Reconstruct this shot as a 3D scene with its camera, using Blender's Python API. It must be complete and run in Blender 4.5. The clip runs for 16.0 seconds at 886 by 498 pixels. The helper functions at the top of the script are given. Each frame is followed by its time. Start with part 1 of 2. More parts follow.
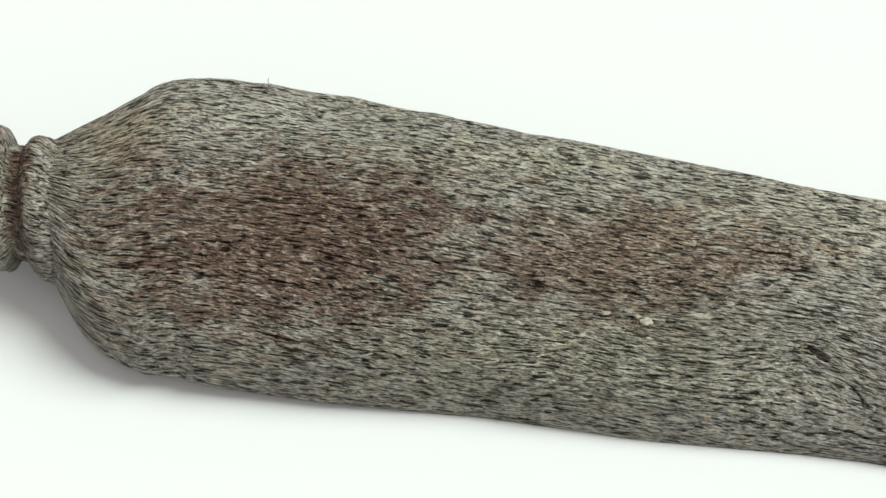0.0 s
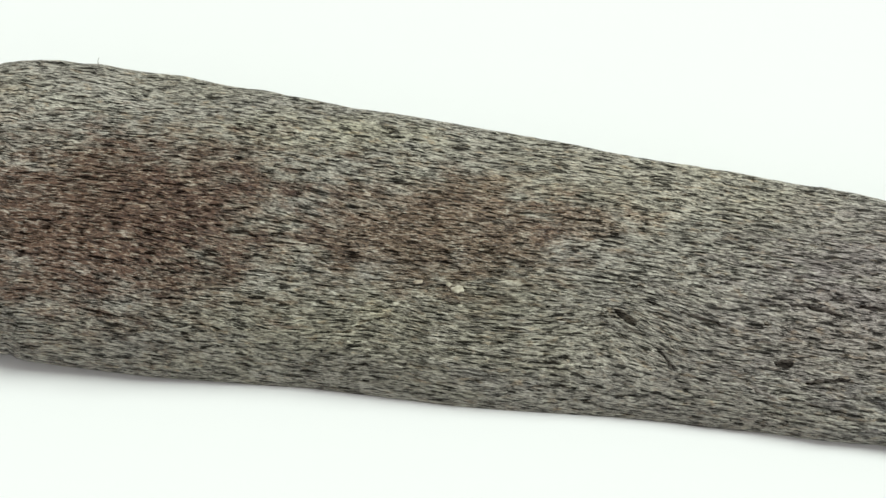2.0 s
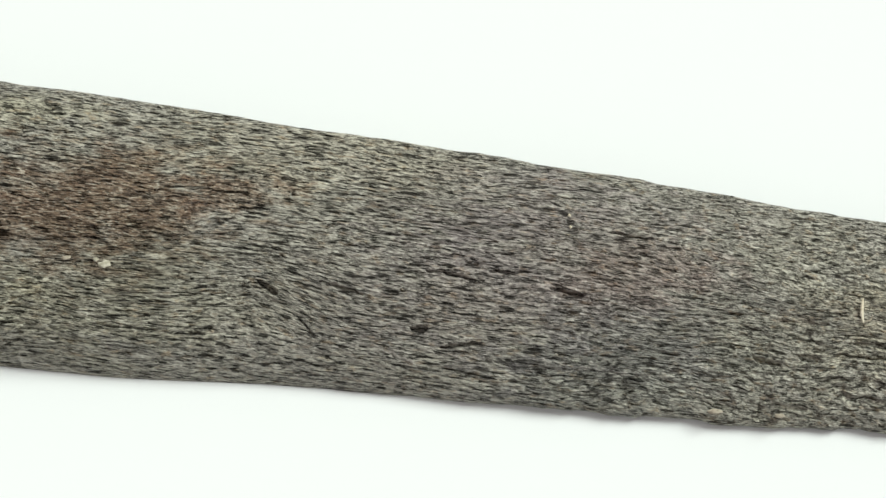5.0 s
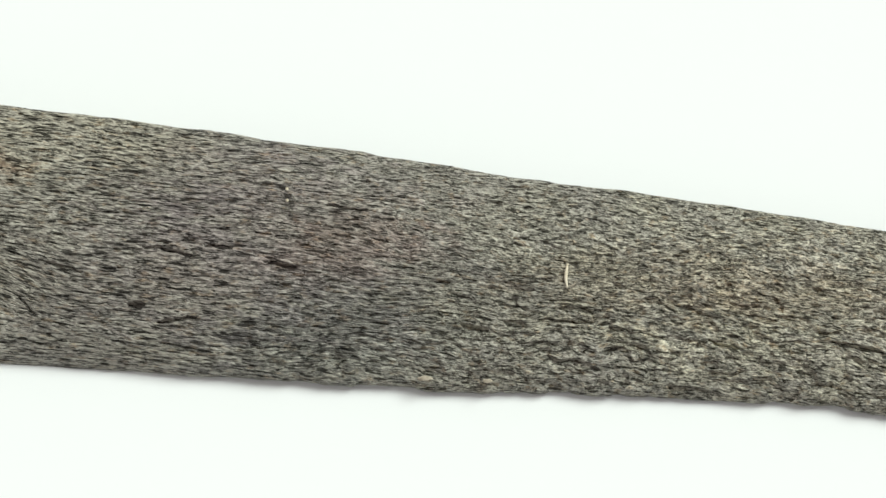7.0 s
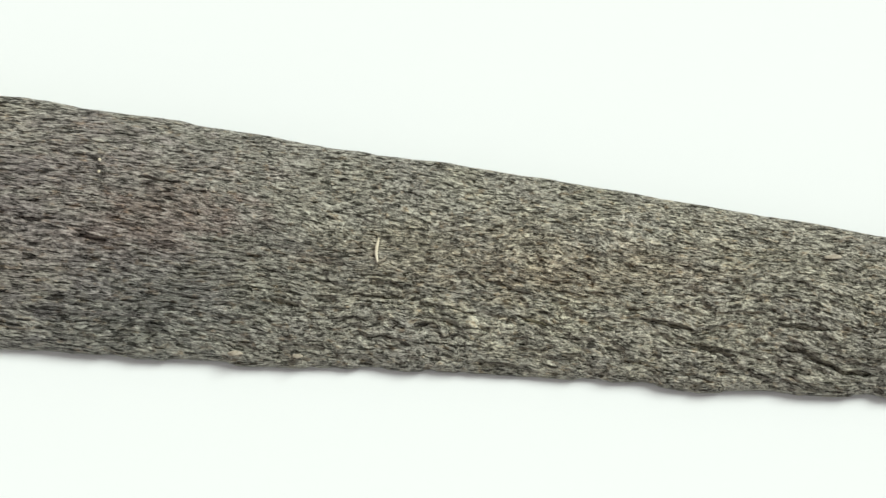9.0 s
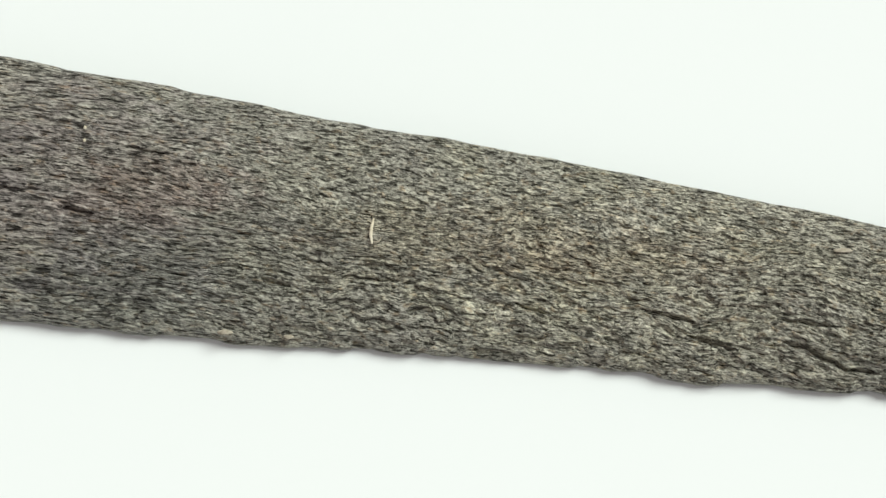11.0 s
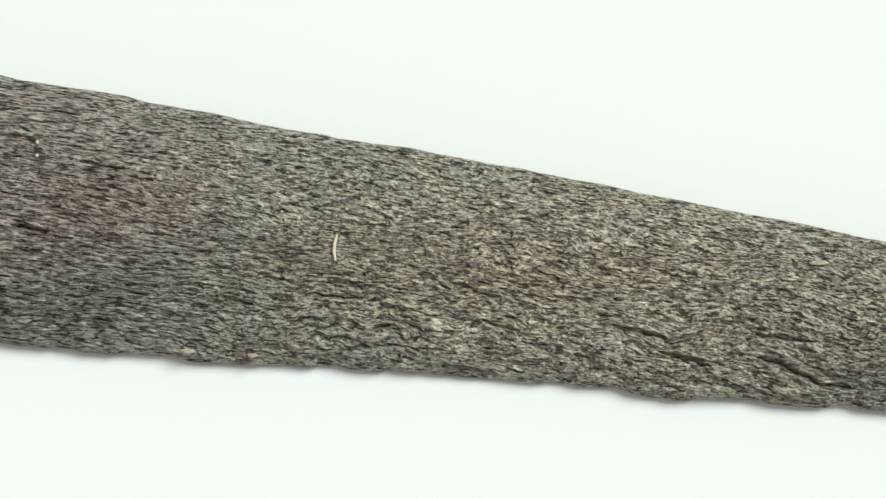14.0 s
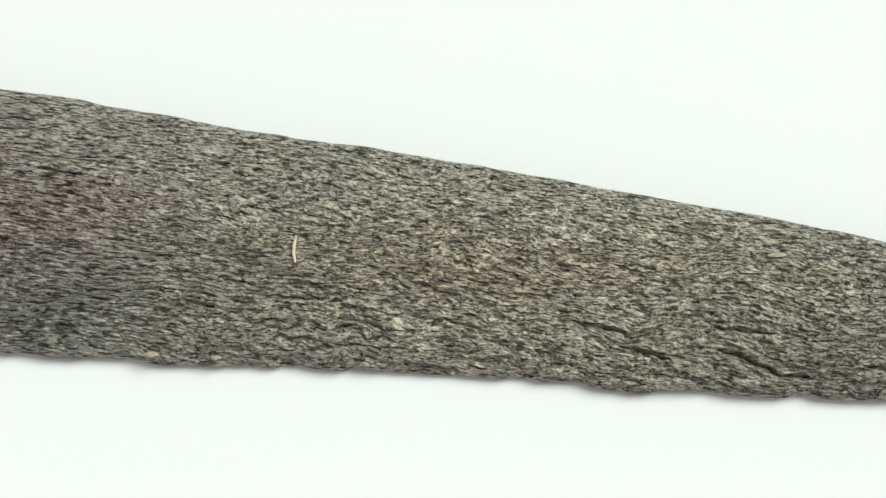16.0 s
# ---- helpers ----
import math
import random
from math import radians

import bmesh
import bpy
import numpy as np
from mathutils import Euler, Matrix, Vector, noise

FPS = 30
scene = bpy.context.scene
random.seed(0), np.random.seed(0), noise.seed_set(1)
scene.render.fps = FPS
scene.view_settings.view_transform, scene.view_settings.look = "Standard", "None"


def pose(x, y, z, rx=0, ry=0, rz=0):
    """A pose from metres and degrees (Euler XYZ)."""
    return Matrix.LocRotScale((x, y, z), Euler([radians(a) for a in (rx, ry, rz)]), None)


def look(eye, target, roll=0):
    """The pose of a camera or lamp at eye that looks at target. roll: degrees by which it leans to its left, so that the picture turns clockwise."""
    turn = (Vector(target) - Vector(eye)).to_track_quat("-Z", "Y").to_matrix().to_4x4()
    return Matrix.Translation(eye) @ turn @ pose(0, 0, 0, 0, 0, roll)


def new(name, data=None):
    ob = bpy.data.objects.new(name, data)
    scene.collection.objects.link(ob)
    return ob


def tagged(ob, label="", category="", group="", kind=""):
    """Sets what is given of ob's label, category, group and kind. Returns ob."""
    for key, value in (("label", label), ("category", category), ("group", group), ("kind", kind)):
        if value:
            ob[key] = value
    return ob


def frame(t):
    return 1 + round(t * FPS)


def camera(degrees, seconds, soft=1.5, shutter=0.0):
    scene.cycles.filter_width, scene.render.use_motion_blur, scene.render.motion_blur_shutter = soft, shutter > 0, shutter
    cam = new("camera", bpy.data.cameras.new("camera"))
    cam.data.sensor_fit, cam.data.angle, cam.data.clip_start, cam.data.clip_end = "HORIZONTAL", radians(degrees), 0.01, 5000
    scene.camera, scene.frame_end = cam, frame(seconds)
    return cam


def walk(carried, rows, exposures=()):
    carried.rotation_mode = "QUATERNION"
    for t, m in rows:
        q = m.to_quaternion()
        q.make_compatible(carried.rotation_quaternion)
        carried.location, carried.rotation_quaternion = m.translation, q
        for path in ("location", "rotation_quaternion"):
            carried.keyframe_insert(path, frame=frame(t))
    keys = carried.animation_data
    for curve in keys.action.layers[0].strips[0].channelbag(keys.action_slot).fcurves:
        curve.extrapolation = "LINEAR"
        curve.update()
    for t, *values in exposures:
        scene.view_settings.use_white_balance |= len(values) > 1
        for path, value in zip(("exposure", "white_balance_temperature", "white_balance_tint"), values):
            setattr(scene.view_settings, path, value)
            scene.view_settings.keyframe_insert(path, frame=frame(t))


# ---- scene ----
cam = camera(41.2, 16.0)
PATH = [
    (0, (0.01063, -0.06621, 0.31524), (-0.00027, 0.07354, 0.02757), -3.39),
    (0.5, (0.02185, -0.06655, 0.31620), (0.01175, 0.07099, 0.02745), -3.46),
    (1, (0.03141, -0.06819, 0.31644), (0.02179, 0.06917, 0.02758), -3.62),
    (1.5, (0.04569, -0.06958, 0.31675), (0.03621, 0.06712, 0.02758), -3.87),
    (2, (0.06081, -0.07275, 0.31629), (0.05115, 0.06484, 0.02754), -4.14),
    (2.5, (0.07674, -0.07657, 0.31572), (0.06654, 0.06113, 0.02704), -4.24),
    (3, (0.08961, -0.08040, 0.31518), (0.07856, 0.05815, 0.02694), -4.59),
    (3.2, (0.09491, -0.08158, 0.31508), (0.08342, 0.05727, 0.02701), -4.74),
    (5.3, (0.17199, -0.06933, 0.32165), (0.16390, 0.05236, 0.02580), -5.91),
    (5.5, (0.18159, -0.06952, 0.32183), (0.17360, 0.05110, 0.02554), -6.17),
    (6, (0.20643, -0.07320, 0.32083), (0.19874, 0.04776, 0.02467), -6.45),
    (6.5, (0.21454, -0.07564, 0.32055), (0.20720, 0.04643, 0.02485), -6.33),
    (7, (0.23605, -0.07813, 0.31977), (0.22907, 0.04331, 0.02379), -6.43),
    (7.5, (0.25731, -0.08134, 0.31833), (0.25075, 0.04072, 0.02260), -6.75),
    (8, (0.26814, -0.08481, 0.31674), (0.26205, 0.03938, 0.02188), -6.75),
    (8.5, (0.27892, -0.08730, 0.31539), (0.27334, 0.03793, 0.02096), -6.55),
    (9, (0.28513, -0.06937, 0.31718), (0.27984, 0.03600, 0.01507), -5.86),
    (9.2, (0.28592, -0.05937, 0.31533), (0.28074, 0.03401, 0.00931), -5.31),
    (11.5, (0.28856, -0.03145, 0.31533), (0.27993, 0.03376, 0.00216), -9.13),
    (12, (0.28912, -0.02027, 0.31636), (0.27984, 0.03390, 0.00111), -11.39),
    (12.5, (0.28916, -0.02062, 0.31601), (0.27959, 0.03470, 0.00097), -11.56),
    (13, (0.29065, -0.02266, 0.31451), (0.28162, 0.03688, 0.00023), -10.74),
    (13.5, (0.29347, -0.01949, 0.31279), (0.28806, 0.03929, -0.00172), -7.91),
    (14, (0.29628, -0.01715, 0.31126), (0.28896, 0.03796, -0.00387), -9.84),
    (14.5, (0.29991, -0.01623, 0.31061), (0.29555, 0.04024, -0.00434), -7.52),
    (15, (0.30382, -0.01174, 0.31150), (0.29913, 0.03797, -0.00458), -8.66),
    (15.5, (0.30608, -0.00554, 0.31285), (0.29971, 0.03531, -0.00447), -12.08),
    (16, (0.30621, -0.00701, 0.31315), (0.29926, 0.03637, -0.00382), -12.57),
]
walk(cam, [(t, look(eye, target, roll)) for t, eye, target, roll in PATH], [(0, -0.12), (8.6, -0.12), (9.2, -0.15), (11.5, -0.18), (16, -0.16)])

# ---- light: bright even daylight, with a broad window beyond the table ----
world = bpy.data.worlds.new("daylight")
scene.world = world
world.use_nodes = True
world.node_tree.nodes["Background"].inputs["Color"].default_value = (1.0, 0.94, 0.92, 1)
world.node_tree.nodes["Background"].inputs["Strength"].default_value = 0.46
sun = new("sun", bpy.data.lights.new("sun", "SUN"))
sun.data.energy, sun.data.angle, sun.data.color = 3.75, radians(28), (0.935, 1.0, 0.935)
sun.matrix_world = look((0.75, 0.48, 1.0), (0, 0, 0))


# ---- materials ----
def mat(name):
    m = bpy.data.materials.new(name)
    m.use_nodes = True
    t = m.node_tree
    return m, t, t.nodes["Principled BSDF"]


def node(t, kind, **values):
    n = t.nodes.new(kind)
    for key, value in values.items():
        n.inputs[key.replace("_", " ")].default_value = value
    return n


def ramp(t, source, stops):
    r = t.nodes.new("ShaderNodeValToRGB")
    e = r.color_ramp.elements
    while len(e) < len(stops):
        e.new(0.5)
    for k, (at, colour) in enumerate(stops):
        e[k].position, e[k].color = at, (*colour, 1)
    t.links.new(source, r.inputs["Fac"])
    return r.outputs["Color"]


def mix(t, how, fac, a, b):
    n = t.nodes.new("ShaderNodeMix")
    n.data_type, n.blend_type = "RGBA", how
    for socket, value in ((n.inputs[0], fac), (n.inputs[6], a), (n.inputs[7], b)):
        if isinstance(value, (int, float)):
            socket.default_value = value
        elif isinstance(value, tuple):
            socket.default_value = (*value, 1)
        else:
            t.links.new(value, socket)
    return n.outputs[2]


def maths(t, how, a, b):
    n = t.nodes.new("ShaderNodeMath")
    n.operation = how
    for socket, value in zip(n.inputs, (a, b)):
        if isinstance(value, (int, float)):
            socket.default_value = value
        else:
            t.links.new(value, socket)
    return n.outputs[0]


def grain_noise(t, coords, length, width, detail=2.0, rough=0.55, shift=0.0, distort=0.0):
    """Noise drawn out along the grain: length and width of its marks in metres."""
    m = t.nodes.new("ShaderNodeMapping")
    m.inputs["Location"].default_value = (shift, shift * 0.7, 0)
    m.inputs["Scale"].default_value = (1 / length, 1 / width, 1 / width)
    t.links.new(coords, m.inputs["Vector"])
    n = node(t, "ShaderNodeTexNoise", Scale=1.0, Detail=detail, Roughness=rough, Distortion=distort)
    t.links.new(m.outputs["Vector"], n.inputs["Vector"])
    return n.outputs["Fac"]


def spot(t, x, y, rx, ry, coords, wobble):
    """A soft-edged patch round a place on the wood, 1 inside and 0 outside."""
    m = t.nodes.new("ShaderNodeMapping")
    m.vector_type = "POINT"
    m.inputs["Location"].default_value = (-x / rx, -y / ry, 0)
    m.inputs["Scale"].default_value = (1 / rx, 1 / ry, 0)
    t.links.new(coords, m.inputs["Vector"])
    length = t.nodes.new("ShaderNodeVectorMath")
    length.operation = "LENGTH"
    t.links.new(m.outputs["Vector"], length.inputs[0])
    r = node(t, "ShaderNodeMapRange", From_Min=1.25, From_Max=0.35)
    r.interpolation_type = "SMOOTHSTEP"
    t.links.new(maths(t, "ADD", length.outputs["Value"], wobble), r.inputs["Value"])
    return r.outputs["Result"]


def flakes(t, coords, length, width, shift, distort):
    """Split fibres lying side by side: a random value for each."""
    m = t.nodes.new("ShaderNodeMapping")
    m.inputs["Location"].default_value = (shift, shift * 0.7, 0)
    m.inputs["Scale"].default_value = (1 / length, 1 / width, 0)
    t.links.new(coords, m.inputs["Vector"])
    n = node(t, "ShaderNodeTexNoise", Scale=1.3, Detail=3.0, Roughness=0.6)
    t.links.new(m.outputs["Vector"], n.inputs["Vector"])
    shifted = t.nodes.new("ShaderNodeVectorMath")
    shifted.operation = "MULTIPLY_ADD"
    shifted.inputs[1].default_value = (distort, distort, 0)
    t.links.new(n.outputs["Color"], shifted.inputs[0])
    t.links.new(m.outputs["Vector"], shifted.inputs[2])
    v = t.nodes.new("ShaderNodeTexVoronoi")
    v.voronoi_dimensions, v.feature = "2D", "F1"
    v.inputs["Scale"].default_value = 1.0
    t.links.new(shifted.outputs["Vector"], v.inputs["Vector"])
    split = t.nodes.new("ShaderNodeSeparateColor")
    t.links.new(v.outputs["Color"], split.inputs["Color"])
    return split.outputs["Red"]


def span(t, value, low, high, to_low=0.0, to_high=1.0):
    r = node(t, "ShaderNodeMapRange", From_Min=low, From_Max=high, To_Min=to_low, To_Max=to_high)
    t.links.new(value, r.inputs["Value"])
    return r.outputs["Result"]


def weathered_wood():
    m, t, p = mat("weathered_grey_wood")
    g = t.nodes.new("ShaderNodeAttribute")
    g.attribute_name = "grain"
    g = g.outputs["Vector"]
    place = t.nodes.new("ShaderNodeTexCoord").outputs["Object"]
    times = lambda a, k: maths(t, "MULTIPLY", a, k)
    plus = lambda a, k: maths(t, "ADD", a, k)
    about = lambda a, k: times(maths(t, "SUBTRACT", a, 0.5), k)
    big = flakes(t, g, 0.0042, 0.00095, 0.0, 0.8)
    small = flakes(t, g, 0.0024, 0.00060, 9.1, 0.7)
    dash = grain_noise(t, g, 0.0046, 0.00080, 3.0, 0.62)
    fine = grain_noise(t, g, 0.0017, 0.00044, 2.0, 0.6, 7.3)
    cloud = grain_noise(t, g, 0.018, 0.008, 4.0, 0.6, 11.7)
    hue = grain_noise(t, g, 0.030, 0.014, 3.0, 0.6, 5.9)
    speck = grain_noise(t, g, 0.004, 0.0016, 3.0, 0.6, 21.4)
    level = plus(plus(about(big, 0.12), about(small, 0.15)), plus(about(dash, 0.74), about(fine, 0.95)))
    grit = grain_noise(t, g, 0.0010, 0.00056, 2.0, 0.6, 31.0)
    level = plus(plus(level, about(grit, 0.45)), plus(0.5, about(cloud, 0.18)))
    # the fibres are bleached more evenly towards the narrow end
    split = t.nodes.new("ShaderNodeSeparateXYZ")
    t.links.new(place, split.inputs["Vector"])
    evenness = span(t, split.outputs["X"], 0.08, 0.22, 1.0, 0.85)
    level = plus(maths(t, "MULTIPLY", maths(t, "SUBTRACT", level, 0.5), evenness), 0.49)
    # furrows between the fibres: grime plus painted-in shade, long broken slits along the grain
    slit = lambda length, width, shift, low, high, dark: span(t, grain_noise(t, g, length, width, 2.0, 0.5, shift, 0.25), low, high, dark, 1.0)
    furrow = maths(t, "MULTIPLY", slit(0.0052, 0.00074, 1.3, 0.365, 0.455, 0.11), slit(0.0028, 0.00050, 4.7, 0.365, 0.465, 0.30))
    furrow = maths(t, "MULTIPLY", furrow, slit(0.0150, 0.00085, 3.1, 0.31, 0.35, 0.28))
    # on the near side towards the narrow end the face crumbles into small scales
    ridge = lambda a, width, low: span(t, maths(t, "ABSOLUTE", maths(t, "SUBTRACT", a, 0.5), 0.0), 0.004, width, low, 1.0)
    crumbled = times(span(t, split.outputs["X"], 0.14, 0.26), span(t, plus(split.outputs["Y"], times(split.outputs["X"], 0.13)), 0.125, 0.080))
    # dark lines between the scales: crevice shade painted into the colour
    net = maths(t, "MULTIPLY", ridge(grain_noise(t, g, 0.0085, 0.00205, 3.0, 0.55, 1.3, 0.4), 0.030, 0.45), ridge(grain_noise(t, g, 0.0052, 0.00125, 2.0, 0.55, 4.7, 0.3), 0.030, 0.70))
    furrow = maths(t, "MULTIPLY", furrow, maths(t, "SUBTRACT", 1.0, times(crumbled, maths(t, "SUBTRACT", 1.0, net))))
    colour = ramp(t, level, [(0.18, (0.070, 0.064, 0.052)), (0.36, (0.195, 0.186, 0.156)), (0.52, (0.350, 0.341, 0.296)), (0.68, (0.475, 0.465, 0.404)), (0.92, (0.64, 0.63, 0.56))])
    colour = mix(t, "MULTIPLY", span(t, split.outputs["X"], 0.10, 0.20, 1.0, 0.93), colour, furrow)
    colour = mix(t, "MULTIPLY", 1.0, colour, ramp(t, hue, [(0.34, (1.0, 0.985, 0.975)), (0.50, (1.0, 0.99, 0.95)), (0.68, (1.0, 0.985, 0.91))]))
    colour = mix(t, "MULTIPLY", 1.0, colour, ramp(t, speck, [(0.30, (0.86, 0.72, 0.58)), (0.45, (1, 1, 1))]))
    wobble = about(grain_noise(t, g, 0.010, 0.005, 4.0, 0.7, 2.2), 2.6)
    for x, y, rx, ry, strength, tint in STAINS_AND_LIGHT:
        area = times(spot(t, x, y, rx, ry, place, wobble), strength)
        if tint[0] < 0.9:  # a soaked-in stain spares some of the raised fibres
            area = times(area, span(t, level, 0.50, 0.72, 1.0, 0.35))
        colour = mix(t, "MULTIPLY", area, colour, tint)
    t.links.new(colour, p.inputs["Base Color"])
    p.inputs["Roughness"].default_value = 0.50
    p.inputs["Specular IOR Level"].default_value = 0.7
    t.links.new(times(furrow, 0.85), p.inputs["Specular IOR Level"])  # the dark furrows are dull
    bump = node(t, "ShaderNodeBump", Strength=1.0, Distance=0.00050)
    t.links.new(times(level, 1.0), bump.inputs["Height"])
    rim = node(t, "ShaderNodeBump", Strength=1.0, Distance=0.0004)
    t.links.new(furrow, rim.inputs["Height"])
    t.links.new(bump.outputs["Normal"], rim.inputs["Normal"])
    t.links.new(rim.outputs["Normal"], p.inputs["Normal"])
    return m


# brown, grey-violet and olive stains on the wood, with some light and shade painted in: centre, half lengths, strength,
# tint
STAINS_AND_LIGHT = [
    (-0.1212, 0.092, 0.0055, 0.026, 1.0, (0.50, 0.33, 0.24)),
    (-0.1320, 0.108, 0.0060, 0.012, 0.9, (0.60, 0.38, 0.28)),
    (-0.0460, 0.0775, 0.062, 0.031, 1.0, (0.40, 0.215, 0.135)),
    (-0.0180, 0.0830, 0.030, 0.024, 0.7, (0.66, 0.52, 0.42)),
    (-0.1215, 0.0920, 0.0045, 0.030, 1.0, (0.60, 0.46, 0.37)),
    (0.0480, 0.0745, 0.044, 0.021, 1.0, (0.55, 0.38, 0.28)),
    (-0.0590, 0.1140, 0.030, 0.010, 0.7, (1.30, 1.32, 1.36)),
    (0.0100, 0.1060, 0.040, 0.009, 0.7, (1.10, 1.10, 0.98)),
    # pale band: sheen painted into the colour
    (0.1150, 0.0890, 0.050, 0.015, 0.8, (1.18, 1.16, 1.10)),
    (0.1650, 0.0700, 0.040, 0.018, 0.7, (0.84, 0.80, 0.83)),
    (-0.0960, 0.1100, 0.022, 0.016, 0.6, (0.92, 0.76, 0.60)),
    (0.1450, 0.0450, 0.055, 0.024, 0.85, (0.72, 0.69, 0.71)),
    # blue-grey zone: partly darker wood, partly painted shade
    (0.1950, 0.0240, 0.040, 0.016, 0.9, (0.62, 0.65, 0.67)),
    (0.0350, 0.0480, 0.070, 0.021, 0.75, (0.77, 0.77, 0.66)),
    (0.1850, 0.0500, 0.050, 0.030, 0.8, (0.96, 0.91, 0.98)),
    (0.2050, 0.0480, 0.026, 0.010, 0.6, (0.80, 0.64, 0.58)),
    (0.2850, 0.0330, 0.045, 0.012, 0.5, (0.95, 0.87, 0.81)),
    # the broad pale patches from here on paint in brighter light towards the tip
    (0.2600, 0.0120, 0.090, 0.013, 0.8, (1.16, 1.16, 1.15)),
    (0.2700, 0.0450, 0.070, 0.030, 0.8, (1.22, 1.22, 1.20)),
    (0.3300, 0.0300, 0.085, 0.036, 0.9, (1.22, 1.22, 1.18)),
    (0.2345, 0.0572, 0.0045, 0.0036, 0.8, (1.36, 1.35, 1.35)),
    (0.3600, 0.0150, 0.080, 0.034, 0.8, (1.30, 1.28, 1.25)),
    (0.0920, 0.0760, 0.018, 0.008, 0.8, (0.74, 0.57, 0.46)),
    (0.3250, 0.0260, 0.035, 0.008, 0.6, (0.86, 0.77, 0.70)),
    (0.0325, 0.0525, 0.006, 0.0030, 0.7, (1.45, 1.42, 1.32)),
]


def plain(name, a, b, size, rough=0.8):
    """A dull surface that wavers between two colours."""
    m, t, p = mat(name)
    n = node(t, "ShaderNodeTexNoise", Scale=1 / size, Detail=3.0)
    t.links.new(t.nodes.new("ShaderNodeTexCoord").outputs["Object"], n.inputs["Vector"])
    t.links.new(ramp(t, n.outputs["Fac"], [(0.35, a), (0.65, b)]), p.inputs["Base Color"])
    p.inputs["Roughness"].default_value = rough
    p.inputs["Specular IOR Level"].default_value = 0.2
    return m


WOOD = weathered_wood()
SHEET = plain("white_board", (0.815, 0.845, 0.840), (0.82, 0.85, 0.845), 0.4, 0.9)
STRAW = plain("pale_straw", (0.55, 0.48, 0.34), (0.78, 0.72, 0.58), 0.002)
CRUMB = plain("pale_crumb", (0.30, 0.28, 0.21), (0.56, 0.53, 0.43), 0.0015)
FLAKE = plain("pale_wood_flake", (0.30, 0.26, 0.20), (0.50, 0.45, 0.36), 0.0012)
YELLOW = plain("yellow_speck", (0.38, 0.33, 0.12), (0.48, 0.42, 0.18), 0.001)
FIBRE = plain("dark_fibre", (0.10, 0.08, 0.06), (0.22, 0.18, 0.13), 0.001)


# ---- geometry helpers ----
def lattice(seed):
    return np.random.RandomState(seed).uniform(-1, 1, (256, 256))


def waves(u, v, seed, octaves=1, gain=0.5):
    """Smooth random relief, about -1 to 1, over arrays of places; one unit is one mark."""
    total, size, norm = 0.0, 1.0, 0.0
    for k in range(octaves):
        table = lattice(seed + 31 * k)
        a, b = u * 2**k + 57.3, v * 2**k + 91.7
        i, j = np.floor(a).astype(int), np.floor(b).astype(int)
        f, g = a - i, b - j
        f, g = f * f * (3 - 2 * f), g * g * (3 - 2 * g)
        p = lambda di, dj: table[(i + di) % 256, (j + dj) % 256]
        total = total + size * ((p(0, 0) * (1 - f) + p(1, 0) * f) * (1 - g) + (p(0, 1) * (1 - f) + p(1, 1) * f) * g)
        norm += size
        size *= gain
    return total / norm


def sheet_mesh(name, grid, closed, ends=(False, False), grain=None):
    """A mesh from a grid of places (rows, columns, 3): the columns run round when closed, and the end rows may be capped."""
    rows, cols = grid.shape[:2]
    k = np.arange(rows * cols).reshape(rows, cols)
    nxt = np.roll(k, -1, 1) if closed else k[:, 1:]
    cur = k if closed else k[:, :-1]
    quads = np.stack([cur[:-1], cur[1:], nxt[1:], nxt[:-1]], -1).reshape(-1, 4)
    places = grid.reshape(-1, 3)
    loops, starts = quads.ravel(), np.arange(len(quads)) * 4
    totals = np.full(len(quads), 4)
    extra = []
    for row, wanted in zip((0, rows - 1), ends):
        if wanted:
            extra.append(k[row] if row == 0 else k[row][::-1])
    for ring in extra:
        starts = np.append(starts, len(loops))
        totals = np.append(totals, len(ring))
        loops = np.append(loops, ring)
    me = bpy.data.meshes.new(name)
    me.vertices.add(len(places))
    me.vertices.foreach_set("co", places.astype(np.float32).ravel())
    me.loops.add(len(loops))
    me.loops.foreach_set("vertex_index", loops.astype(np.int32))
    me.polygons.add(len(starts))
    me.polygons.foreach_set("loop_start", starts.astype(np.int32))
    me.polygons.foreach_set("loop_total", totals.astype(np.int32))
    me.update(calc_edges=True)
    me.validate()
    if grain is not None:
        at = me.attributes.new("grain", "FLOAT_VECTOR", "POINT")
        at.data.foreach_set("vector", grain.reshape(-1, 3).astype(np.float32).ravel())
    me.shade_smooth()
    return me


def placed(name, me, material, parent=None, label=""):
    me.materials.append(material)
    ob = new(name, me)
    if parent:
        ob.parent = parent
    return tagged(ob, label)


# ---- the form of the wood: near edge, far edge and crown along its length ----
def along(x, pairs):
    xs, ys = zip(*pairs)
    xs, ys = np.array(xs), np.array(ys)
    raw = lambda q: np.interp(q, xs, ys)
    return (raw(x - 0.003) + 2 * raw(x) + raw(x + 0.003)) / 4


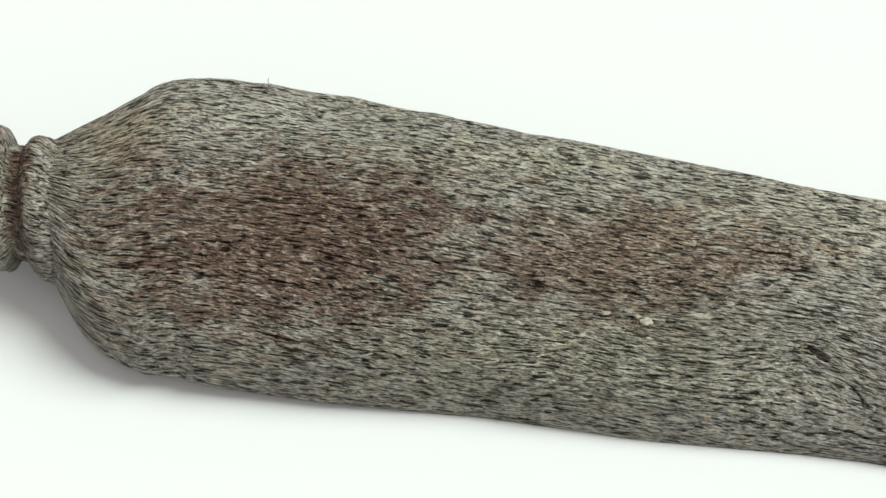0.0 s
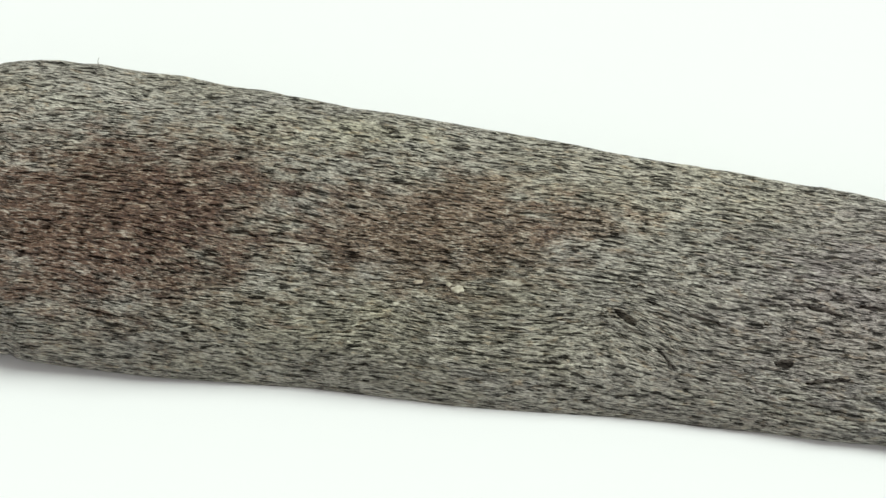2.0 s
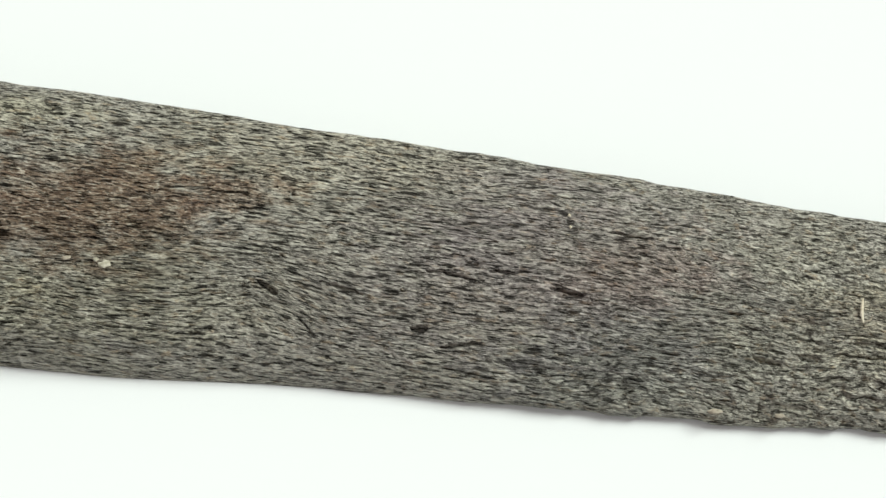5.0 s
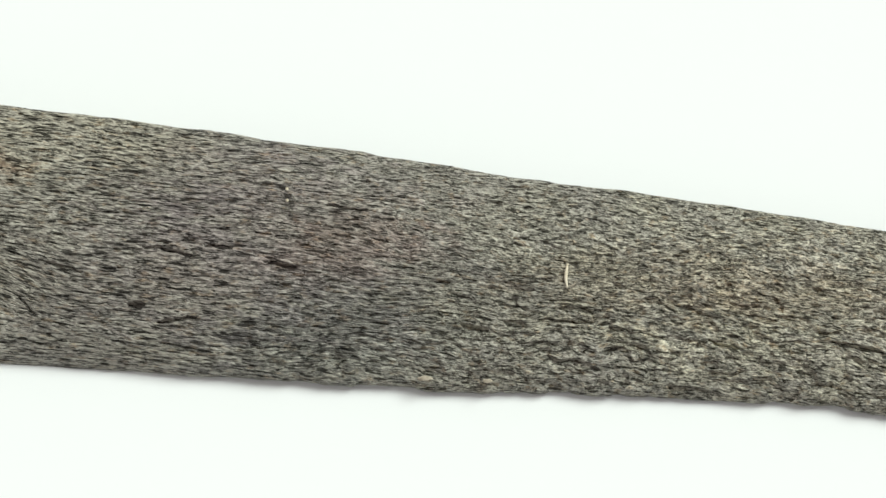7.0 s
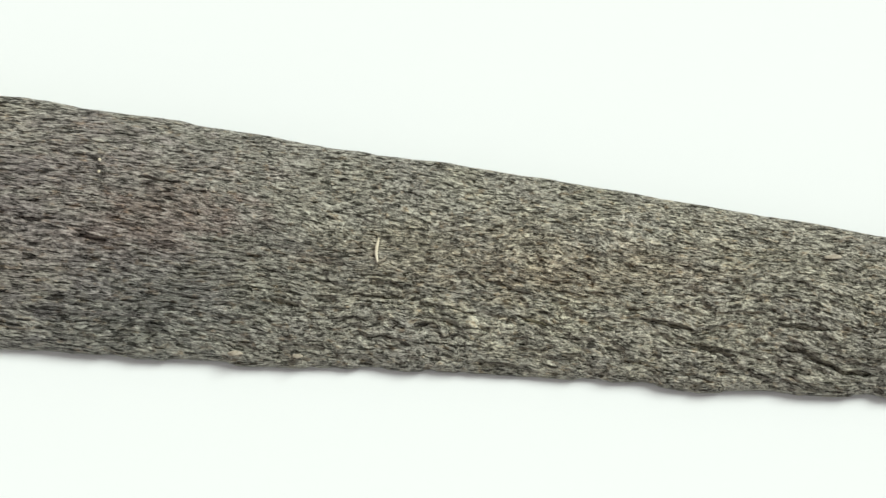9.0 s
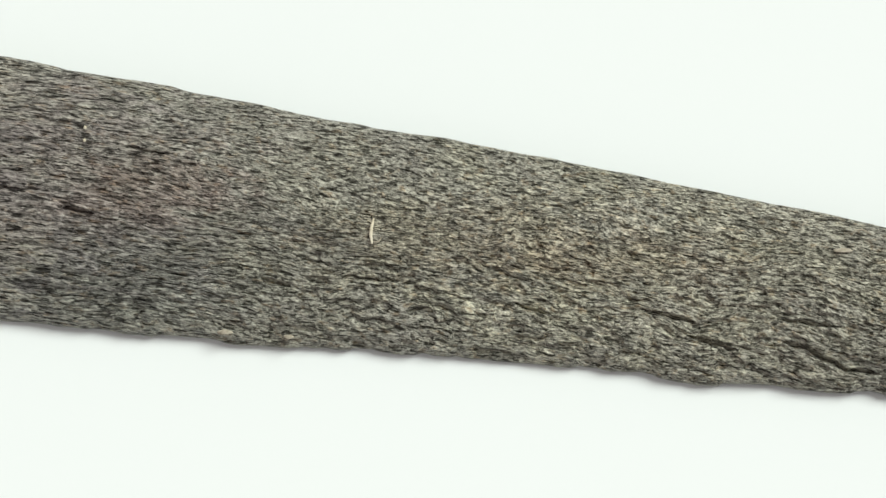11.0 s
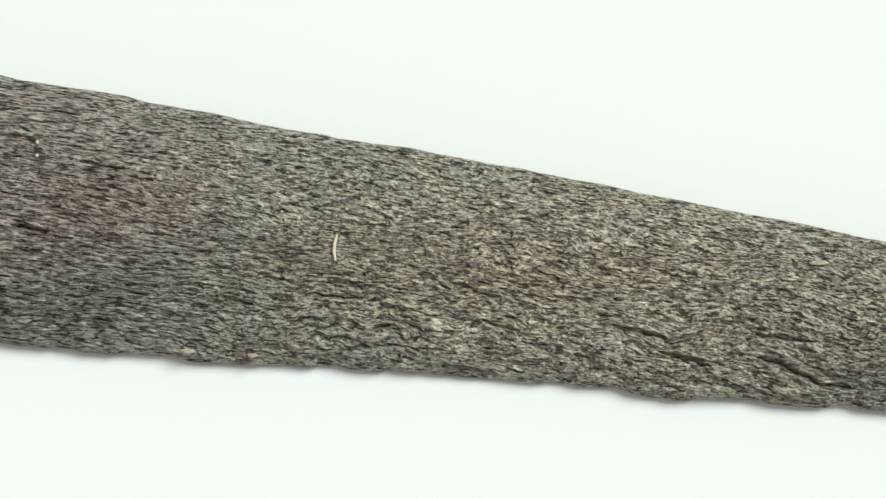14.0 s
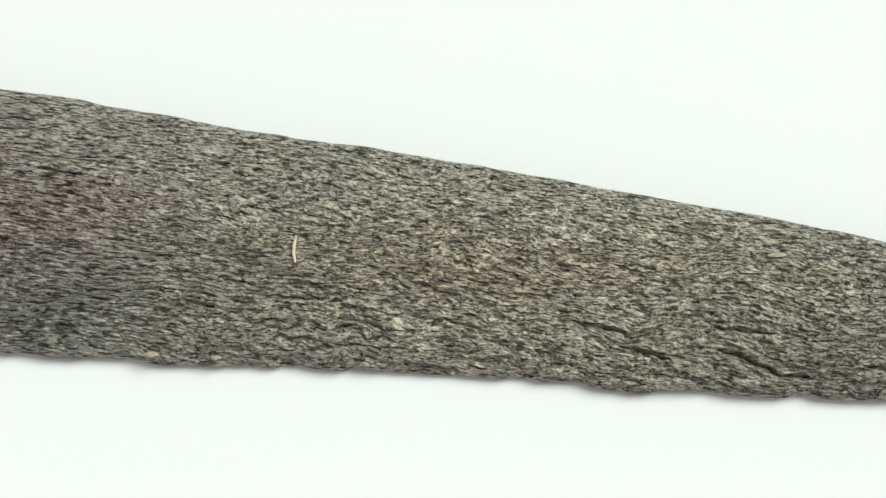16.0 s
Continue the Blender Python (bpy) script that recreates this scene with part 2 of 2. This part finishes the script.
NEAR = [(-0.1185, 0.0760), (-0.1147, 0.0720), (-0.1100, 0.0648), (-0.1047, 0.0570), (-0.0963, 0.0498), (-0.0853, 0.0458), (-0.0725, 0.0380), (-0.0340, 0.0332), (0.011, 0.0300), (0.054, 0.0245), (0.116, 0.0197), (0.160, 0.0152), (0.200, 0.0112), (0.240, 0.0074), (0.300, 0.0022), (0.345, -0.0046), (0.390, -0.0088), (0.413, -0.0106), (0.470, -0.015)]
FAR = [(-0.1185, 0.1095), (-0.1145, 0.1115), (-0.0990, 0.1205), (-0.0870, 0.1308), (-0.0800, 0.1328), (-0.0700, 0.1335), (-0.0530, 0.1325), (-0.024, 0.1278), (0.010, 0.1215), (0.058, 0.1122), (0.100, 0.1030), (0.150, 0.0925), (0.200, 0.0810), (0.250, 0.0695), (0.300, 0.0592), (0.360, 0.0445), (0.400, 0.0340), (0.417, 0.0290), (0.470, 0.012)]


def near_edge(x):
    return along(x, NEAR) + np.interp(x, [-0.12, -0.0853, -0.075, 0.0, 0.1, 0.2, 0.3, 0.4], [0.0, 0.0006, 0.0062, 0.0060, 0.0049, 0.0012, 0.0001, -0.0004])


def far_edge(x):
    return along(x, FAR) + np.interp(x, [-0.117, -0.108, -0.098, -0.088, -0.05, 0.0, 0.1, 0.2, 0.3, 0.4], [0.0004, 0.0020, 0.0028, 0.0022, 0.0007, -0.0003, -0.0006, 0.0002, -0.0016, -0.0022])


def crown(x, s):
    """Height of the wood's upper face over the table; s runs from the near edge, 0, to the far one, 1."""
    z = -0.03573 + 0.01717 * x + 0.06383 * x * x + (0.05709 - 0.09127 * x) * s + (-0.04663 + 0.0788 * x) * s * s
    return z - 0.03 * x + 0.0425


X0, X1 = -0.1185, 0.468


def table_height(x):
    """The table falls away very slightly towards the handle."""
    return 0.0245 * (x - 0.1) - 0.001


def scales(u, v, seed):
    """Cells of a jittered lattice: a random height for each cell, and 0 at its rim rising inwards."""
    i, j = np.floor(u).astype(int), np.floor(v).astype(int)
    jx, jy, tall = lattice(seed), lattice(seed + 1), lattice(seed + 2)
    first, second, own = np.full(u.shape, 9.0), np.full(u.shape, 9.0), np.zeros(u.shape)
    for di in (-1, 0, 1):
        for dj in (-1, 0, 1):
            a, b = (i + di) % 256, (j + dj) % 256
            d = np.hypot(i + di + 0.5 + 0.45 * jx[a, b] - u, j + dj + 0.5 + 0.45 * jy[a, b] - v)
            nearer = d < first
            second = np.where(nearer, first, np.minimum(second, d))
            own = np.where(nearer, tall[a, b], own)
            first = np.where(nearer, d, first)
    return own, second - first


def relief(u, v, x):
    """Fibres, furrows and cracks of the weathered face, in metres."""
    wu, wv = u + 0.0010 * waves(u / 0.003, v / 0.0012, 18, 2), v + 0.0003 * waves(u / 0.005, v / 0.0016, 19, 2)
    crumbled = np.clip((x - 0.14) / 0.12, 0, 1) * np.clip((0.085 - v) / 0.03, 0, 1)
    tall, rim = scales(wu / 0.0040, wv / 0.0011, 61)
    h = 0.00012 * tall - 0.00010 * np.clip(1 - rim / 0.26, 0, 1)
    h -= 0.00030 * crumbled * np.clip(1 - np.abs(waves(wu / 0.0060, wv / 0.0020, 64, 2)) / 0.13, 0, 1)
    h -= 0.00085 * crumbled * np.clip((-waves(wu / 0.0075, wv / 0.0017, 66, 2) - 0.12) / 0.16, 0, 1)
    h -= 0.00028 * np.clip((-waves(wu / 0.0062, wv / 0.0011, 65, 2) - 0.10) / 0.22, 0, 1)
    tall, rim = scales(wu / 0.011, wv / 0.0030, 71)
    h += 0.00012 * tall - 0.00010 * np.clip(1 - rim / 0.08, 0, 1)
    h += 0.00009 * waves(u / 0.0016, v / 0.0008, 12, 2)
    h += 0.00022 * waves(u / 0.020, v / 0.0030, 13, 2)
    h += 0.00060 * waves(u / 0.040, v / 0.014, 14, 2)
    crack = np.abs(waves(u / 0.022, v / 0.0040, 15, 3))
    rough = 1.3 * np.clip((x - 0.15) / 0.15, 0, 1) * np.clip(0.060 - v, 0, 0.03) / 0.03
    where = np.clip(waves(u / 0.05, v / 0.02, 16) * 1.5 - 0.1 + rough, 0, 1)
    h -= 0.0006 * where * np.clip(1 - crack / 0.06, 0, 1) ** 1.3
    return h


# deep drying cracks: start, end, weight
CRACKS = [
    (0.0981, 0.0506, 0.1033, 0.0470, 1.7), (0.1158, 0.0498, 0.1280, 0.0456, 0.9), (0.1091, 0.0408, 0.1137, 0.0353, 0.6),
    (0.1405, 0.0366, 0.1446, 0.0357, 1.8), (0.1447, 0.0520, 0.1603, 0.0481, 1.0), (0.1625, 0.0508, 0.1741, 0.0496, 0.9),
    (0.1803, 0.0447, 0.1882, 0.0430, 1.5), (0.1486, 0.0314, 0.1597, 0.0318, 1.1), (0.1965, 0.0612, 0.2081, 0.0582, 0.9),
    (0.2325, 0.0250, 0.2396, 0.0226, 1.3), (0.2704, 0.0152, 0.2746, 0.0166, 1.2), (0.2537, 0.0246, 0.2689, 0.0231, 0.9),
    (0.2989, 0.0161, 0.3076, 0.0130, 1.0), (0.3343, 0.0125, 0.3445, 0.0099, 1.3), (0.3668, 0.0044, 0.3731, 0.0018, 1.5),
    (0.3731, 0.0018, 0.3822, -0.0028, 1.7), (0.3822, -0.0032, 0.3895, -0.0039, 1.3), (0.3429, 0.0064, 0.3551, 0.0026, 1.3),
    (0.3665, 0.0099, 0.3810, 0.0071, 1.0),
]


def cracks(x, y):
    """Depth of the drying cracks at arrays of places."""
    deep = np.zeros(x.shape)
    wx, wy = x + 0.0007 * waves(x / 0.003, y / 0.003, 81, 2), y + 0.0006 * waves(x / 0.0025, y / 0.003, 82, 2)
    for ax, ay, bx, by, weight in CRACKS:
        dx, dy = bx - ax, by - ay
        k = ((wx - ax) * dx + (wy - ay) * dy) / (dx * dx + dy * dy)
        off = np.hypot(wx - ax - np.clip(k, 0, 1) * dx, wy - ay - np.clip(k, 0, 1) * dy)
        taper = 0.35 + 0.65 * np.sin(np.pi * np.clip(k, 0, 1)) ** 0.6
        deep = np.maximum(deep, 0.0017 * weight * np.clip(1 - off / (0.00055 * weight * taper), 0, 1) ** 0.7)
    return deep


def blade():
    nu, nv, nb = 2000, 370, 14
    x = np.linspace(X0, X1, nu)[:, None]
    s = np.linspace(0, 1, nv)[None, :]
    yn, yf = near_edge(x), far_edge(x)
    # worn, nibbled edges
    yn0, yf0 = yn, yf
    ragged = np.clip((x - 0.02) / 0.2, 0.15, 1.0)
    bite = waves(x / 0.016, x * 0 + 3.0, 21, 4, 0.6)
    yn = yn + 0.0010 * ragged * bite + 0.0004 * np.clip((x - 0.16) / 0.03, 0, 1) * np.tanh(9 * waves(x / 0.010, x * 0 + 5.0, 23, 2))
    yf = yf + 0.0007 * waves(x / 0.013, x * 0 + 8.0, 22, 3, 0.55)
    width = yf - yn
    y = yn + width * s
    edge = np.minimum(s, 1 - s) * width
    z = crown(x, s)
    # for most of its length the near edge turns down to the table
    sag = np.interp(x, [-0.1, -0.06, 0.0, 0.1, 0.18], [0.0058, 0.0074, 0.0080, 0.0054, 0.0010])
    z = z - sag * np.clip(1 - s * width / 0.010, 0, 1) ** 1.6
    z = np.maximum(z, table_height(x) + 0.0023)
    roll = 0.0022
    z = z - roll * (1 - np.sqrt(np.clip(1 - np.clip(1 - edge / roll, 0, 1) ** 2, 0, 1)))
    # the shoulder sinks towards the collar
    z = z - 0.0008 * np.clip((-0.100 - x) / 0.018, 0, 1) ** 2 * (1 - 0.6 * np.abs(2 * s - 1))
    # the grain follows the taper and draws together at the shoulder
    width0 = yf0 - yn0
    spread = np.where(x < -0.08, np.maximum(width0, 0.088), width0)
    v = (y - (yn0 + yf0) / 2) / width0 * spread + 0.06 + 0.0020 * waves(x / 0.055, y / 0.018, 5, 2)
    # the grain swerves where branches once grew
    for kx, ky, rx, ry, slope in ((0.110, 0.047, 0.022, 0.010, 0.26), (0.375, 0.002, 0.022, 0.010, 0.20), (0.190, 0.020, 0.020, 0.010, -0.14), (0.020, 0.045, 0.022, 0.008, -0.16)):
        v = v + slope * (x - kx) * np.exp(-(((x - kx) / rx) ** 2) - ((y - ky) / ry) ** 2)
    # winding, crumbling fibres towards the tip
    winding = np.clip((x - 0.15) / 0.12, 0, 1) * np.clip((0.085 - v) / 0.03, 0.25, 1)
    v = v + winding * (0.0006 * waves(x / 0.0045, y / 0.0035, 7, 2) + 0.0009 * waves(x / 0.014, y / 0.008, 8))
    u = x + 0.6 * (np.clip(x - 0.17, 0, 0.12) ** 2 / 0.24 + np.clip(x - 0.29, 0, 1)) + 0.003 * waves(x / 0.03, y / 0.012, 6)
    fade = np.clip(edge / 0.0008, 0.35, 1)
    z = z + relief(u, v, x + 0 * s) * fade - cracks(x + 0 * s, y)
    top = np.stack([x + 0 * s, y, z], -1)
    grain = np.stack([u + 0 * s, v, z], -1)
    # underside: from the far edge down and back under the wood to the near edge
    b = np.linspace(0, 1, nb + 2)[None, 1:-1]
    zf, zn = z[:, -1:], z[:, :1]
    base = np.minimum(table_height(x) + 0.0003, zn - 0.0002) + 0 * b
    low = np.clip(np.minimum(b / 0.08, 1), 0, 1)
    zb = zf * (1 - low) + base * low
    lift = np.clip((-0.098 - x) / 0.02, 0, 1)
    zb = zb + lift * 0.006 * np.sin(np.pi * b)
    yb = yf - width * b
    under = np.stack([x + 0 * b, yb, np.minimum(zb, crown(x, np.clip(1 - b, 0, 1)) - 0.001)], -1)
    under_grain = np.stack([x + 0 * b, yb, zb], -1)
    loop = np.concatenate([top, under], 1)
    return sheet_mesh("blade", loop, True, (True, True), np.concatenate([grain, under_grain], 1))


def ring_part(name, profile, parent, label=""):
    """A turned part round the handle's axis; profile rows: way along the axis, half width, half height."""
    n = 96
    a = np.linspace(0, 2 * np.pi, n, endpoint=False)[None, :]
    p = np.array(profile)
    fine = np.linspace(0, len(p) - 1, 12 * len(p))
    p = np.stack([np.interp(fine, np.arange(len(p)), p[:, k]) for k in range(3)], 1)
    soft = np.array([1, 2, 3, 4, 5, 4, 3, 2, 1]) / 25
    p = np.stack([np.convolve(np.pad(p[:, k], 4, mode="edge"), soft, "valid") for k in range(3)], 1)
    d, ry, rz = p[:, 0:1], p[:, 1:2], p[:, 2:3]
    h = 0.00035 * waves(d / 0.003, a * 9, 41, 2) + 0.00025 * waves(d / 0.0015, a * 22, 42)
    ly, lz = (ry + h) * np.cos(a), (rz + h) * np.sin(a)
    # the handle bears away from the blade, and is rolled over with it
    x = NECK[0] + d - 0.06 * ly
    y = NECK[1] - 0.26 * d + ly
    grid = np.stack([x, y, NECK[2] + lz + 0.28 * ly], -1)
    grain = np.stack([x, 0.06 + a * 0.018 + 0 * d, lz], -1)
    return placed(name, sheet_mesh(name, grid, True, (True, True), grain), WOOD, parent, label)


# ---- table ----
bm = bmesh.new()
bmesh.ops.create_cube(bm, size=1, matrix=Matrix.Translation((0.15, 0.05, float(table_height(0.15)) - 0.012)) @ Matrix.Rotation(-math.atan(0.0245), 4, "Y") @ Matrix.Diagonal((1.2, 0.8, 0.024, 1)))
bmesh.ops.bevel(bm, geom=list(bm.edges), offset=0.003, segments=2, affect="EDGES")
me = bpy.data.meshes.new("table_top")
bm.to_mesh(me)
tagged(placed("table_top", me, SHEET), "plain matt white table top, brightly lit", "table top", kind="structure")

# ---- the weathered wooden paddle ----
NECK = (-0.1165, 0.0912, 0.0150)
paddle = new("wooden_paddle")
tagged(paddle, "weathered grey wooden paddle blade with carved neck, lying on white table", "paddle")
placed("blade", blade(), WOOD, paddle, "long tapering grey blade with fibrous cracked grain and brown stains")
ring_part("collar", [(0.0060, 0.0190, 0.0128), (0.0036, 0.0194, 0.0135), (0.0012, 0.0198, 0.0142), (-0.0008, 0.0199, 0.0143), (-0.0024, 0.0192, 0.0138), (-0.0040, 0.0176, 0.0124), (-0.0054, 0.0160, 0.0106)], paddle, "worn raised lip round the end of the blade")
ring_part("neck", [(-0.0040, 0.0165, 0.0110), (-0.0062, 0.0160, 0.0106), (-0.0080, 0.0157, 0.0104), (-0.0110, 0.0168, 0.0112)], paddle, "dark brown groove")
ring_part("bead", [(-0.0090, 0.0160, 0.0106), (-0.0100, 0.0180, 0.0120), (-0.0118, 0.0200, 0.0134), (-0.0150, 0.0205, 0.0138), (-0.0190, 0.0198, 0.0132), (-0.0215, 0.0160, 0.0106)], paddle, "reddish brown rounded bead")
ring_part("grip", [(-0.0190, 0.0155, 0.0104), (-0.0350, 0.0145, 0.0098), (-0.0700, 0.0140, 0.0094), (-0.0720, 0.0100, 0.0060)], paddle)


# ---- small things lying on the wood ----
def height(x, y):
    yn, yf = near_edge(np.array([x]))[0], far_edge(np.array([x]))[0]
    return float(crown(x, (y - yn) / (yf - yn)))


def sliver(name, points, radius, material, label, category):
    """A thin bent splinter or fibre through a few places: way along, way across, height over the wood."""
    pts = [Vector((x, y, height(x, y) + up)) for x, y, up in points]
    grid = []
    fine = np.linspace(0, len(pts) - 1, 5 * len(pts))
    for q in fine:
        i = min(int(q), len(pts) - 2)
        c = pts[i].lerp(pts[i + 1], q - i)
        d = (pts[i + 1] - pts[i]).normalized()
        side = d.cross(Vector((0, 0, 1))).normalized()
        up = side.cross(d)
        r = radius * (0.25 + 0.75 * math.sin(math.pi * (0.08 + 0.84 * q / (len(pts) - 1))))
        grid.append([c + side * (r * math.cos(a)) + up * (0.6 * r * math.sin(a)) for a in np.linspace(0, 2 * math.pi, 8, endpoint=False)])
    ob = placed(name, sheet_mesh(name, np.array([[tuple(p) for p in ring] for ring in grid]), True, (True, True)), material)
    return tagged(ob, label, category)


def crumb(name, x, y, rx, ry, rz, material, label, category, seed):
    bm = bmesh.new()
    bmesh.ops.create_icosphere(bm, subdivisions=3, radius=1)
    for vert in bm.verts:
        f = 1 + 0.35 * noise.noise(vert.co * 1.7 + Vector((seed, 0, 0)))
        vert.co = Vector((vert.co.x * rx * f, vert.co.y * ry * f, vert.co.z * rz * f))
    me = bpy.data.meshes.new(name)
    bm.to_mesh(me)
    me.shade_smooth()
    ob = placed(name, me, material)
    ob.location = (x, y, height(x, y) + 0.3 * rz)
    return tagged(ob, label, category)


splinter = sliver("splinter", [(0.2628, 0.0388, 0.0009), (0.2622, 0.0365, 0.0012), (0.2619, 0.0345, 0.0010), (0.2622, 0.0322, 0.0006)], 0.00046, STRAW, "pale cream splinter lying across the grey grain", "splinter")
sliver("fibre", [(0.2624, 0.0326, 0.0006), (0.2640, 0.0328, 0.0008), (0.2648, 0.0340, 0.0006)], 0.00022, FLAKE, "short pale fibre caught beside the splinter", "fibre")
crumb("crumb", 0.0548, 0.0566, 0.0018, 0.0011, 0.0004, CRUMB, "pale cream crumb caught in the grain", "crumb", 1.0)
crumb("crumb", 0.0525, 0.0580, 0.0008, 0.0006, 0.0004, CRUMB, "small pale crumb caught in the grain", "crumb", 8.0)
crumb("crumb", 0.0440, 0.0588, 0.0014, 0.0006, 0.0004, FLAKE, "small greyish crumb caught in the grain", "crumb", 9.0)
crumb("flake", 0.2220, 0.0118, 0.0019, 0.0007, 0.0005, FLAKE, "pale flake on the worn near edge", "flake", 2.0)
crumb("flake", 0.2390, 0.0100, 0.0015, 0.0006, 0.0005, FLAKE, "pale flake on the worn near edge", "flake", 3.0)
crumb("flake", 0.3830, 0.0266, 0.0022, 0.0006, 0.0002, FLAKE, "long pale flake lifting from the grain", "flake", 7.0)
crumb("speck", 0.3038, 0.0192, 0.0004, 0.0003, 0.0002, YELLOW, "tiny yellow speck on the grey wood", "speck", 4.0)
crumb("speck", 0.1856, 0.0666, 0.0004, 0.0005, 0.0003, STRAW, "tiny white speck on the grey wood", "speck", 5.0)
crumb("speck", 0.1857, 0.0629, 0.0004, 0.0005, 0.0003, STRAW, "tiny white speck on the grey wood", "speck", 6.0)
sliver("fibre", [(0.3858, 0.0306, 0.0004), (0.3866, 0.0318, 0.0010), (0.3885, 0.0318, 0.0012), (0.3910, 0.0304, 0.0005)], 0.00022, FLAKE, "pale curled fibre lying on the grain", "fibre")
sliver("fibre", [(0.3733, 0.0333, 0.0004), (0.3741, 0.0344, 0.0008)], 0.00022, FLAKE, "short pale fibre lying on the grain", "fibre")
sliver("fibre", [(-0.0540, 0.1308, 0.0), (-0.0545, 0.1325, 0.0012), (-0.0543, 0.1335, 0.0020)], 0.00009, FIBRE, "fine dark fibre standing off the edge", "fibre")
